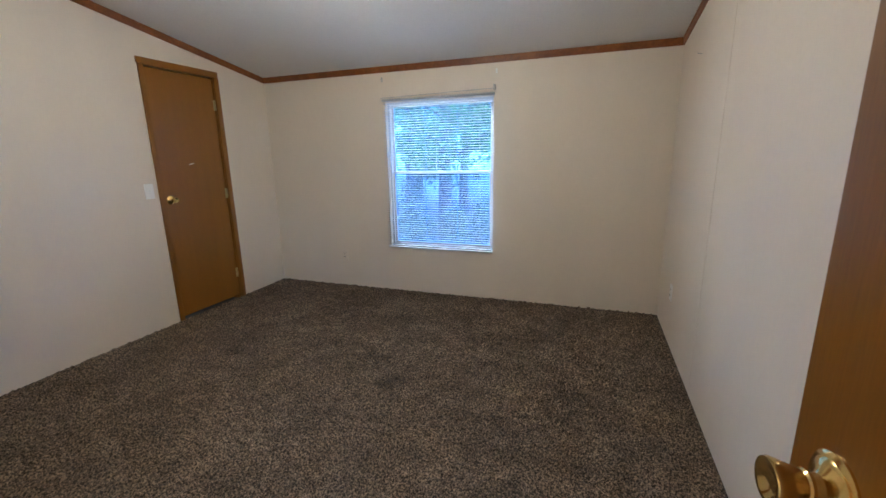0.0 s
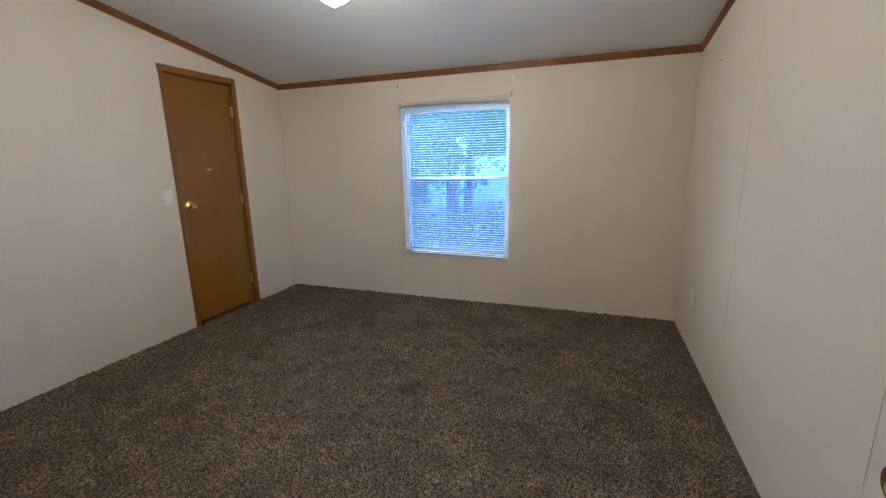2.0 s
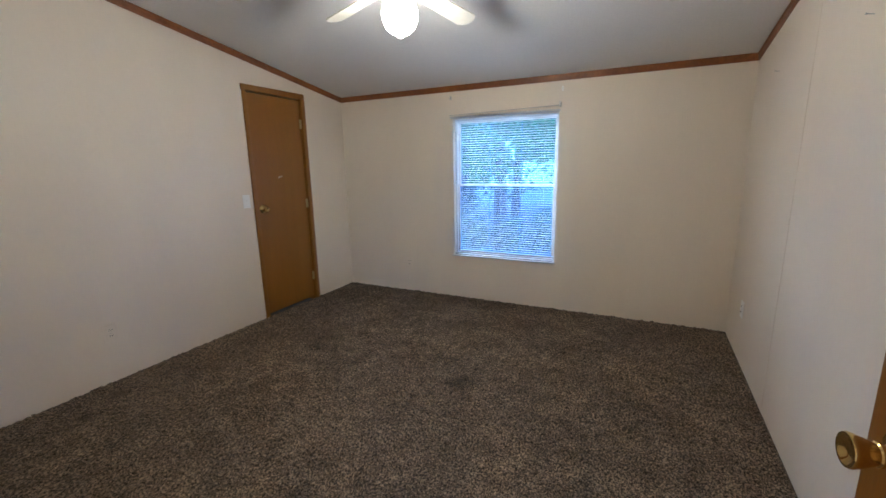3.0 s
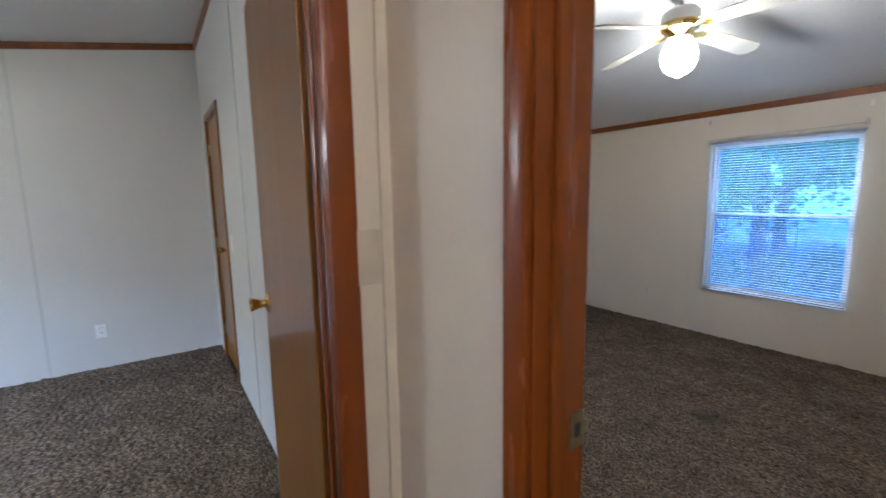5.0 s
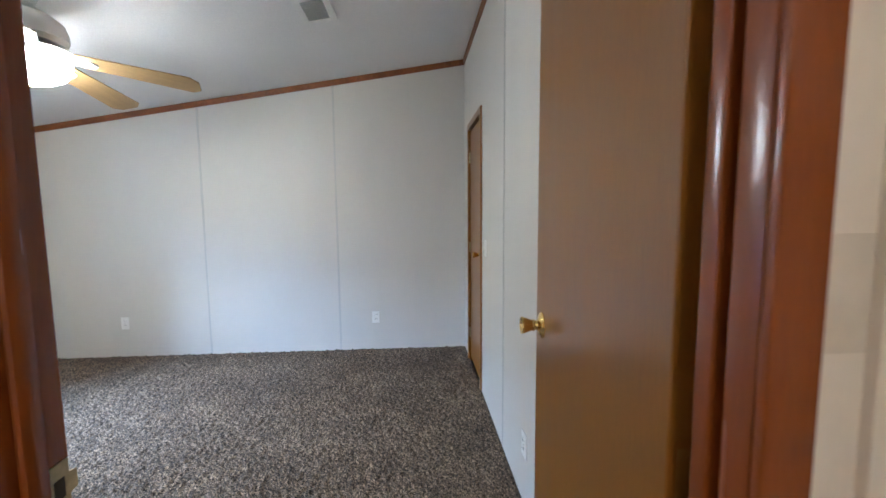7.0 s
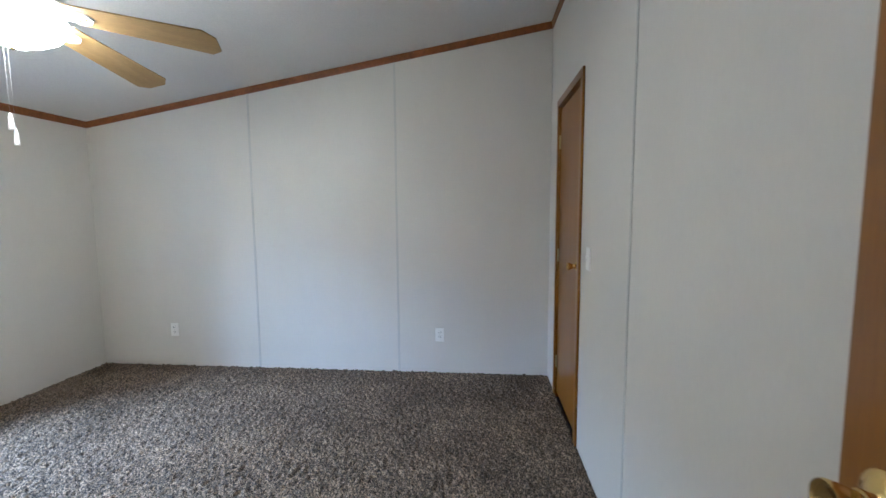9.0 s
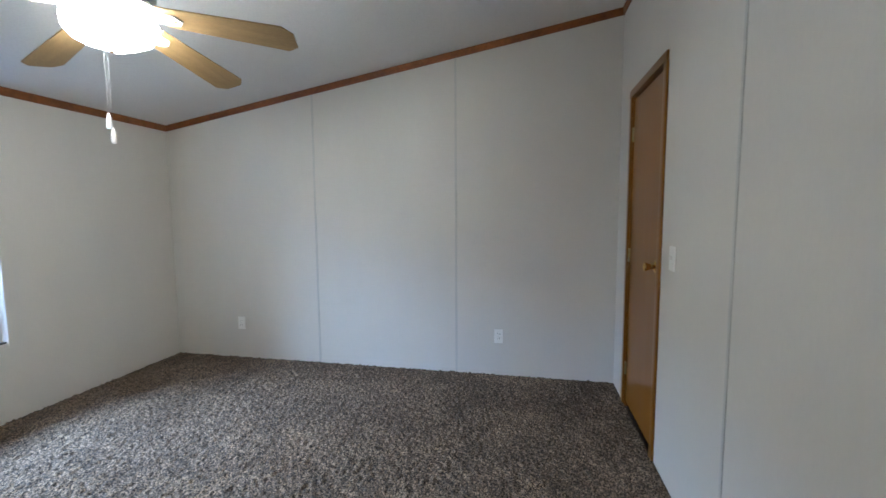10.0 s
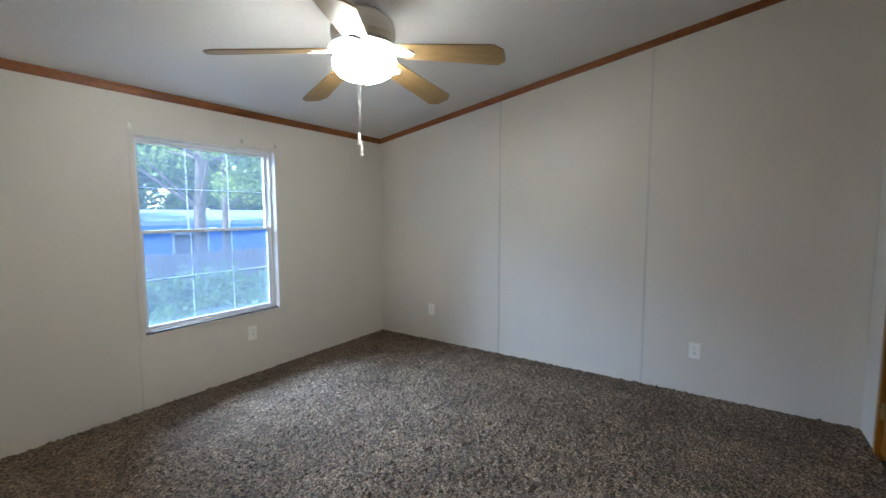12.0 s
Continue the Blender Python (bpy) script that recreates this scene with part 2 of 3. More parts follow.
HX0, HX1, HY0, HY1 = -0.838, 1.4, -1.25, -0.33      # hall
RIDGE = -0.27
DOOR_TOP = 2.035


def ceil(y):
    return 2.125 + 0.162 * (AY1 - y) if y > RIDGE else 2.106 + 0.165 * (y - BY0)


def wall(name, x0, x1, y0, y1, mat, holes=(), label="", along="x"):
    """A wall up to the sloping ceiling; holes are (start, end, bottom, top) along it."""
    ob = thing(name, label=label, category="wall", kind="structure")
    bm = bmesh.new()

    def piece(a, b, z0, z1):
        xa, xb, ya, yb = (a, b, y0, y1) if along == "x" else (x0, x1, a, b)
        box(xa, xb, ya, yb, z0, z1 or 0, bm=bm, tops=None if z1 else (ceil(ya) + 0.02, ceil(yb) + 0.02))
    at, end = (x0, x1) if along == "x" else (y0, y1)
    for a, b, z0, z1 in sorted(holes):
        piece(at, a, -0.03, None)
        if z0 > 0:
            piece(a, b, -0.03, z0)
        piece(a, b, z1, None)
        at = b
    piece(at, end, -0.03, None)
    part("wallboard", bm, mat, ob)
    return ob


def batten(parent, x, y, z1, nx, ny, w=0.016, t=0.003, mat=None):
    hx, hy = (t, w / 2) if nx else (w / 2, t)
    bm = box(min(x, x + nx * t) if nx else x - hx, max(x, x + nx * t) if nx else x + hx, min(y, y + ny * t) if ny else y - hy, max(y, y + ny * t) if ny else y + hy, 0, z1)
    part("batten", bm, mat or SEAM, parent, "narrow grey batten strip over a panel joint")


# ---- floor, ceilings, walls ----
part("floor", box(-4.6, 1.5, -4.286, 3.75, -0.2, -0.025), SLOT)
tagged(bpy.data.objects["floor"], "wooden subfloor under the carpet", "floor", kind="structure")


def slope_slab(name, x0, x1, y0, y1):
    bm = bmesh.new()
    v = [bm.verts.new((x, y, ceil(y) + dz)) for dz in (0, 0.06) for x, y in ((x0, y0), (x1, y0), (x1, y1), (x0, y1))]
    for f in ((3, 2, 1, 0), (4, 5, 6, 7), (0, 1, 5, 4), (1, 2, 6, 5), (2, 3, 7, 6), (3, 0, 4, 7)):
        bm.faces.new([v[i] for i in f])
    tagged(part(name, bm, CEILING), "white lightly textured sloping ceiling", "ceiling", kind="structure")


slope_slab("ceiling_north", -4.6, 1.5, RIDGE + 0.001, 3.75)
slope_slab("ceiling_south", -4.6, 1.5, -4.286, RIDGE)

WA = (-1.89, -0.862, 0.458, 1.815)   # first window: from, to, sill, head
WB = (-3.185, -2.19, 0.50, 1.812)
# opening of an unseen window, added only to brighten the hall
WH = (0.35, 1.3, 0.55, 2.0)
A_HOLE = (-0.47, 0.292)
B_HOLE = (-1.168, -0.40)
wall_an = wall("wall_north", -3.37, 0.65, AY1, 3.75, WALL_A, [WA], "cream vinyl wallboard wall with a window")
wall_aw = wall("wall_west", -3.37, AX0, -0.165, AY1, WALL_A, [(2.358, 3.016, 0, DOOR_TOP + 0.02)], "cream vinyl wallboard wall with a closet door", along="y")
wall_ae = wall("wall_east", AX1, 0.65, AY0, AY1, WALL_A, label="cream vinyl wallboard wall with panel joints", along="y")
wall_mid = wall("wall_middle", -0.948, 1.5, HY1, AY0, WALL_A, [(*A_HOLE, 0, DOOR_TOP + 0.02)], "cream wallboard wall between hall and bedroom")
wall_bn = wall("wall_inner", -4.6, -0.949, BY1, -0.17, WALL_B, [(-4.16, -3.495, 0, DOOR_TOP + 0.02)], "pale grey wallboard wall with a closet door")
wall_bw = wall("wall_end", -4.6, BX0, -4.286, -0.279, WALL_B, label="pale grey wallboard end wall of three panels", along="y")
wall_bs = wall("wall_south", -4.489, -0.839, -4.286, BY0, WALL_B, [WB], "pale grey wallboard wall with a bare window")
wall_be = wall("wall_doorway", BX1, HX0, BY0, HY1 - 0.001, WALL_A, [(*B_HOLE, 0, DOOR_TOP + 0.02)], "wallboard wall holding the bedroom doorway", along="y")
wall("wall_hall", HX0 + 0.001, 1.5, -1.36, HY0, WALL_A, [WH], label="cream wallboard hall wall")
wall("wall_hall_end", HX1, 1.5, HY0 + 0.001, HY1 - 0.001, WALL_A, label="cream wallboard wall at the hall's end", along="y")
tagged(part("wall_closet_end", box(-4.6, -4.49, -0.169, 3.75, -0.03, 2.2), WALL_A), "plain wall closing the closets", "wall", kind="structure")
tagged(part("wall_closet_side", box(-4.489, -3.371, 3.63, 3.75, -0.03, 2.135), WALL_A), "plain wall closing the closets", "wall", kind="structure")
for y in (2.40, 1.17):
    batten(wall_ae, AX1, y, ceil(y), -1, 0, 0.010, 0.0015, WALL_A)
for y in (-1.499, -2.718):
    batten(wall_bw, BX0, y, ceil(y), 1, 0)
for x in (-2.73, -1.51):
    batten(wall_bn, x, BY1, ceil(BY1), 0, -1)
batten(wall_bs, -2.15, BY0, WB[2] - 0.05, 0, 1, 0.008, 0.0015)
part("corner_strip", box(HX0, HX0 + 0.012, HY1 - 0.022, HY1, 0, ceil(HY1)), WALL_A, wall_mid, "flat cream corner strip")


part("patch", box(HX0, HX0 + 0.0012, -0.402, HY1 - 0.023, 1.23, 1.34), PATCH, wall_be, "darker beige unpainted patch")


def crown(name, p, q, side):
    up = Vector((0, 0, 0.006))
    tagged(part(name, molding(Vector(p) + up, Vector(q) + up, side, 0.056, 0.016), CROWN), "brown stained wooden crown strip under the ceiling", "trim", kind="structure")


crown("trim_1", (AX0, AY1, ceil(AY1)), (AX1, AY1, ceil(AY1)), (0, -1, 0))
crown("trim_2", (AX0, AY0, ceil(AY0)), (AX0, AY1, ceil(AY1)), (1, 0, 0))
crown("trim_3", (AX1, AY0, ceil(AY0)), (AX1, AY1, ceil(AY1)), (-1, 0, 0))
crown("trim_4", (BX0, BY0, ceil(BY0)), (BX0, BY1, ceil(BY1)), (1, 0, 0))
crown("trim_5", (BX0, BY0, ceil(BY0)), (BX1, BY0, ceil(BY0)), (0, 1, 0))
crown("trim_6", (BX0, BY1, ceil(BY1)), (BX1, BY1, ceil(BY1)), (0, -1, 0))
crown("trim_7", (BX1, BY0, ceil(BY0)), (BX1, BY1, ceil(BY1)), (-1, 0, 0))


def pile(x0, x1, y0, y1, step, verts, faces):
    """A grid of tufts of uneven height."""
    nx, ny = int((x1 - x0) / step) + 1, int((y1 - y0) / step) + 1
    gx, gy = np.meshgrid(np.linspace(x0, x1, nx), np.linspace(y0, y1, ny))
    z = np.random.rand(ny, nx)
    soft = sum(np.roll(z, s, a) for s in (-1, 1) for a in (0, 1)) / 4
    h = (0.6 * z + 0.4 * soft - 0.5) * 0.031
    jig = np.random.rand(2, ny, nx) * step * 0.7 - step * 0.35
    h[:, 0] = h[:, -1] = h[0] = h[-1] = -0.004
    jig[:, :, 0] = jig[:, :, -1] = jig[:, 0] = jig[:, -1] = 0
    base = sum(len(v) for v in verts)
    verts.append(np.stack([gx + jig[0], gy + jig[1], h - 0.002], -1).reshape(-1, 3))
    i = (np.arange(ny - 1)[:, None] * nx + np.arange(nx - 1)).reshape(-1) + base
    faces.append(np.stack([i, i + 1, i + nx + 1, i + nx], -1))


vs, fs = [], []
pile(AX0, AX1, -0.28, AY1, 0.0085, vs, fs)
pile(BX0, -0.88, BY0, BY1, 0.0085, vs, fs)
pile(-0.88, HX1, HY0, -0.28, 0.0085, vs, fs)
vs, fs = np.concatenate(vs), np.concatenate(fs)
me = bpy.data.meshes.new("carpet")
me.vertices.add(len(vs))
me.vertices.foreach_set("co", vs.ravel())
me.loops.add(fs.size)
me.loops.foreach_set("vertex_index", fs.ravel())
me.polygons.add(len(fs))
me.polygons.foreach_set("loop_start", np.arange(0, fs.size, 4))
me.update()
me.validate()
me.materials.append(CARPET)
tagged(new("carpet", me), "mottled brown cut-pile carpet, worn and stained", "carpet", kind="structure")


# ---- doors ----
def knob(parent, m):
    """A flared brass knob; m puts its axis, z, out of the door's face."""
    k = part("knob", lathe([(0.0315, 0), (0.0315, 0.003), (0.027, 0.008), (0.018, 0.011), (0.0135, 0.014), (0.0125, 0.021), (0.0165, 0.023), (0.0165, 0.026), (0.0145, 0.028), (0.016, 0.033), (0.0195, 0.041), (0.0225, 0.050), (0.0238, 0.055), (0.0228, 0.0585), (0.018, 0.058), (0.013, 0.0535), (0.005, 0.052)], 28), BRASS, parent, "polished flared brass knob", True, m)
    part("rose", lathe([(0.036, -0.001), (0.0358, 0.0025), (0.032, 0.005), (0.02, 0.007)], 28), BRASS, k, "", True)


def hinge(parent, m):
    bm = box(-0.018, 0.018, -0.002, 0.002, -0.045, 0.045, 0.001)
    part("hinge", rod((0, -0.004, -0.045), (0, -0.004, 0.045), 0.005, bm=bm), DULL_BRASS, parent, "worn brass hinge", at=m)


def slab(parent, width, thick=0.034, height=2.0):
    """A flush door leaf from its hinge edge at 0 along +x, its faces at y 0 and thick."""
    return part("leaf", box(0, width, 0, thick, 0.025, 0.025 + height, 0.0025), DOOR, parent, "flush brown wood-grain door leaf")


def doorset(name, m, width, wall_t, label, casing_mats=(TRIM, TRIM), stop_at=0.04, back=True, lip=False):
    """Jambs, stops and casings round an opening that runs along +x from 0; y goes through the wall from 0 to wall_t."""
    ob = thing(name, label=label, category="door frame", kind="structure")
    ob.matrix_world = m
    for a, b in ((-0.02, 0), (width, width + 0.02)):
        part("jamb", box(a, b, -0.001, wall_t + 0.001, -0.02, DOOR_TOP), casing_mats[0], ob)
    part("head_jamb", box(-0.02, width + 0.02, -0.001, wall_t + 0.001, DOOR_TOP, DOOR_TOP + 0.02), casing_mats[0], ob)
    for a, b in ((0, 0.010), (width - (0.037 if lip else 0.010), width)):
        part("stop", box(a, b, stop_at, stop_at + 0.027, -0.02, DOOR_TOP, 0.005), casing_mats[0], ob, "", True)
    if lip:
        part("jamb_lip", box(width - 0.037, width - 0.0005, 0.0, 0.040, -0.02, DOOR_TOP, 0.005), casing_mats[0], ob, "rounded inner edge of the frame", True)
    part("head_stop", box(0.010, width - 0.010, stop_at, stop_at + 0.032, DOOR_TOP - 0.010, DOOR_TOP, 0.002), casing_mats[0], ob)
    for side, (y0, y1) in enumerate(((-0.013, 0.0), (wall_t, wall_t + 0.013))):
        if side and not back:
            continue
        inset = 0.038 if lip and not side else -0.004
        for a, b in ((-0.046, -0.004), (width - inset, width - inset + 0.052)):
            part("casing", box(a, b, y0, y1, -0.02, DOOR_TOP + 0.004, 0.004), casing_mats[side], ob, "", True)
        part("head_casing", box(-0.052, width + 0.052, y0, y1, DOOR_TOP + 0.004, DOOR_TOP + 0.052, 0.003), casing_mats[side], ob)
    return ob


def closet(name, m, width, label, knob_at, hinge_at):
    """A shut closet door whose face stands just inside the opening."""
    fr = doorset(name + "_frame", m, width, 0.108, "brown wooden frame of a closet door", (DOOR, DOOR), 0.045, False)
    ob = thing(name, label=label, category="door", kind="structure")
    ob.matrix_world = m
    leaf = part("leaf", box(0.004, width - 0.004, 0.008, 0.042, 0.022, DOOR_TOP - 0.012, 0.002), DOOR, ob)
    knob(ob, pose(knob_at, 0.008, 1.015, 90))
    for z in (0.25, 1.02, 1.80):
        hinge(ob, pose(hinge_at, 0.004, z))
    return ob


c1 = closet("door_1", pose(AX0, 2.378, 0, 0, 0, 90), 0.618, "shut flush brown closet door with a brass knob", 0.055, 0.615)
part("scuff", outline([(0, 0), (0.03, 0.004), (0.05, 0.012), (0.048, 0.017), (0.02, 0.010), (0, 0.006)], 0.001), PAPER, c1, "short white scuff mark", at=pose(0.27, 0.0075, 1.29, 90))
closet("door_2", pose(-4.14, BY1, 0), 0.625, "shut flush brown closet door with a brass knob", 0.565, 0.003)

fa = doorset("door_frame_1", pose(A_HOLE[0] + 0.02, HY1, 0), A_HOLE[1] - A_HOLE[0] - 0.04, 0.105, "red-brown stained wooden door frame with brass strike plate", stop_at=0.03)
fb = doorset("door_frame_2", pose(HX0, B_HOLE[0] + 0.02, 0, 0, 0, 90), B_HOLE[1] - B_HOLE[0] - 0.04, 0.11, "red-brown stained wooden door frame with brass strike plate", stop_at=0.057, lip=True)


def strike(parent, m):
    bm = outline([(-0.014, -0.028), (0.014, -0.028), (0.014, -0.012), (0.024, -0.010), (0.024, 0.010), (0.014, 0.012), (0.014, 0.028), (-0.014, 0.028)], 0.002)
    s = part("strike_plate", bm, DULL_BRASS, parent, "worn brass strike plate", at=m)
    part("latch_hole", box(-0.006, 0.007, -0.011, 0.011, 0.0008, 0.0016), SLOT, s)


strike(fa, pose(0.0012, 0.093, 1.058, 90, 0, 90))
strike(fb, pose(0.0012, 0.099, 1.07, 90, 0, 90))


def open_door(name, hinge_xy, turn, width, label, back, height):
    """An open leaf; back is how far the knob stands from the free edge."""
    ob = thing(name, (*hinge_xy, 0), label, "door", turn=turn, kind="structure")
    leaf = slab(ob, width)
    knob(ob, pose(width - back, 0.0, height, 90))
    knob(ob, pose(width - back, 0.034, height, -90))
    part("latch", box(width - 0.0005, width + 0.006, 0.011, 0.023, 1.005, 1.025, 0.001), DULL_BRASS, ob)
    for z in (0.25, 1.02, 1.80):
        hinge(ob, pose(0.002, 0.004, z, 0, 0, 90))
    return ob


open_door("door_3", (0.300, -0.205), 96.4, 0.71, "open flush brown door with flared brass knobs", 0.071, 1.015)
open_door("door_4", (-0.963, -0.420), 176.6, 0.695, "open flush brown door with flared brass knobs", 0.066, 1.042)


# ---- windows ----
def window(name, m, width, z0, z1, rail, label, screen=True, border=None, glass=None):
    """A two-sash window in an opening along +x; y goes outwards through the wall."""
    ob = thing(name, label=label, category="window", kind="structure")
    ob.matrix_world = m
    fr = part("window_frame", box(0, 0.02, 0.045, 0.115, z0, z1, 0.002), VINYL, ob)
    for b in (box(width - 0.02, width, 0.045, 0.115, z0, z1, 0.002), box(0.02, width - 0.02, 0.045, 0.115, z1 - 0.02, z1, 0.002), box(0.02, width - 0.02, 0.045, 0.115, z0, z0 + 0.02, 0.002)):
        part("frame_bar", b, VINYL, fr)
    for a, b, c, d in () if border == "bare" else ((-0.03, -0.001, z0 - 0.03, z1 + 0.03), (width + 0.001, width + 0.03, z0 - 0.03, z1 + 0.03)):
        part("casing", box(a, b, -0.008, 0.001, c, d, 0.002), border or VINYL, ob)
    for c, d in () if border == "bare" else ((z0 - 0.03, z0 - 0.001), (z1 + 0.001, z1 + 0.03)):
        part("casing", box(-0.001, width + 0.001, -0.008, 0.001, c, d, 0.002), border or VINYL, ob)
    part("sill_track", box(0.004, width - 0.004, 0.0, 0.03, z0 + 0.001, z0 + 0.012), BRONZE, ob, "dark metal sill track")
    for nm, a, b, y in (("upper_sash", rail - 0.010, z1 - 0.02, 0.086), ("lower_sash", z0 + 0.02, rail + 0.012, 0.060)):
        s = part(nm, box(0.02, 0.042, y, y + 0.022, a, b, 0.002), VINYL, ob)
        for q in (box(width - 0.042, width - 0.02, y, y + 0.022, a, b, 0.002), box(0.042, width - 0.042, y, y + 0.022, a, a + 0.020, 0.002), box(0.042, width - 0.042, y, y + 0.022, b - 0.020, b, 0.002)):
            part("sash_bar", q, VINYL, s)
        mid = (a + b) / 2
        part("muntin", box(0.042, width - 0.042, y + 0.008, y + 0.013, mid - 0.0022, mid + 0.0022), VINYL, s)
        for k in (1, 2):
            x = 0.042 + (width - 0.084) * k / 3
            part("muntin", box(x - 0.0022, x + 0.0022, y + 0.0085, y + 0.0125, a + 0.020, b - 0.020), VINYL, s)
        g = part("pane", box(0.042, width - 0.042, y + 0.005, y + 0.007, a + 0.020, b - 0.020), glass or GLASS, s)
        g.visible_shadow = False
    part("sash_lock", box(width * 0.5 - 0.025, width * 0.5 + 0.025, 0.045, 0.060, rail + 0.012, rail + 0.022, 0.003), VINYL, ob)
    if screen:
        g = part("insect_screen", box(0.02, width - 0.02, 0.110, 0.1105, z0 + 0.02, rail), SCREEN, ob, "fine grey insect screen")
        g.visible_shadow = False
    return ob


window("window_1", pose(WA[0], AY1, 0), WA[1] - WA[0], WA[2], WA[3], 1.17, "white vinyl two-sash window with grille bars", border="bare", glass=BLUE_CAST_GLASS)
window("window_2", pose(WB[1], BY0, 0, 0, 0, 180), WB[1] - WB[0], WB[2], WB[3], 1.18, "white vinyl two-sash window with grille bars", border=WALL_B)
# the last one is never in view; it is added to light the hall
window("added_hall_window", pose(WH[1], HY0, 0, 0, 0, 180), WH[1] - WH[0], WH[2], WH[3], 1.35, "white vinyl window added out of view to let daylight into the hall", False)

blind = thing("mini_blind", (-1.905, AY1, 0), "lowered white mini blind with open slats over the window", "blind")
BW = 1.055
part("headrail", box(0, BW, -0.045, -0.012, 1.819, 1.838, 0.002), SLAT, blind)
part("bottom_rail", box(0.004, BW - 0.004, -0.040, -0.016, 0.447, 0.459, 0.003), SLAT, blind)
bm = bmesh.new()
sl = [[bm.verts.new((x, y, z)) for y, z in ((-0.0125, -0.0005), (-0.006, 0.0012), (0, 0.0018), (0.006, 0.0012), (0.0125, -0.0005), (0.006, 0.0002), (0, 0.0008), (-0.006, 0.0002))] for x in (0.006, BW - 0.006)]
for i in range(8):
    bm.faces.new((sl[0][i], sl[0][(i + 1) % 8], sl[1][(i + 1) % 8], sl[1][i]))
bm.faces.new(sl[0])
bm.faces.new(sl[1][::-1])
slat_mesh = mesh_from(bm, "slat", SLAT)
for i in range(62):
    part("slat", slat_mesh, None, blind, at=pose(0, -0.028, 0.474 + i * 0.0217, random.uniform(-7, -4), random.uniform(-0.05, 0.05), 0))
for x in (0.12, BW / 2, BW - 0.12):
    part("ladder_cord", rod((x, -0.0415, 0.455), (x, -0.0415, 1.82), 0.0008, seg=5), SLAT, blind)
part("tilt_rod", rod((-0.002, -0.05, 1.848), (BW + 0.004, -0.05, 1.868), 0.0028), STEEL, blind, "thin metal rod above the blind")
part("rod_bracket", box(BW - 0.004, BW + 0.006, -0.055, 0, 1.855, 1.90, 0.002), STEEL, blind)


def bracket(x, y, z, ny, mat=STEEL):
    ob = thing("curtain_bracket", (x, y, z), "small empty curtain rod bracket screwed to the wall", "bracket", "curtain brackets")
    part("plate", box(-0.008, 0.008, min(0, ny * 0.003), max(0, ny * 0.003), -0.02, 0.02, 0.001), mat, ob)
    part("hook", rod((0, ny * 0.003, -0.008), (0, ny * 0.035, -0.004), 0.004, 0.003), mat, ob)


bracket(-1.911, AY1, 2.016, -1)
bracket(-0.838, AY1, 2.01, -1, PLASTIC)


bracket(-2.174, BY0, 1.86, 1, PLASTIC)
bracket(-2.911, BY0, 1.866, 1)
bracket(-3.201, BY0, 1.86, 1)

# ---- plates on the walls ----
def plate(kind, at, turn, label, cover=PLASTIC):
    """An outlet or a switch; its face looks along -y before the turn."""
    ob = thing("wall_outlet" if kind == "outlet" else "light_switch", at, label, "outlet" if kind == "outlet" else "switch", turn=turn)
    part("cover_plate", box(-0.036, 0.036, -0.006, 0.001, -0.058, 0.058, 0.003), cover, ob)
    if kind == "outlet":
        for z in (-0.02, 0.02):
            s = part("socket", box(-0.017, 0.017, -0.0085, -0.005, z - 0.0145, z + 0.0145, 0.0015), cover, ob)
            for x in (-0.007, 0.007):
                part("slot", box(x - 0.0015, x + 0.0015, -0.0095, -0.008, z - 0.003, z + 0.007), SLOT, s)
    else:
        part("toggle", box(-0.005, 0.005, -0.016, -0.005, -0.004, 0.014, 0.001), PLASTIC, ob)
    part("screw", lathe([(0.003, 0), (0.003, 0.0012)], 8), STEEL, ob, at=pose(0, -0.006, 0, 90))


OUT = "ivory plastic wall outlet low on the wall"
plate("outlet", (BX0, -1.155, 0.318), 90, OUT)
plate("outlet", (BX0, -3.485, 0.318), 90, OUT)
plate("outlet", (-2.935, BY0, 0.336), 180, OUT)
plate("outlet", (-2.26, BY1, 0.29), 0, OUT)
plate("outlet", (-2.44, AY1, 0.32), 0, "wall outlet with a cream cover matching the wall", WALL_A)
plate("outlet", (AX0, 1.10, 0.333), 90, "wall outlet with a cream cover matching the wall", WALL_A)
plate("outlet", (AX1, 3.14, 0.353), -90, OUT)
plate("switch", (AX0, 2.262, 1.10), 90, "ivory plastic light switch beside the closet door")
plate("switch", (-3.30, BY1, 1.09), 0, "ivory plastic light switch beside the closet door")


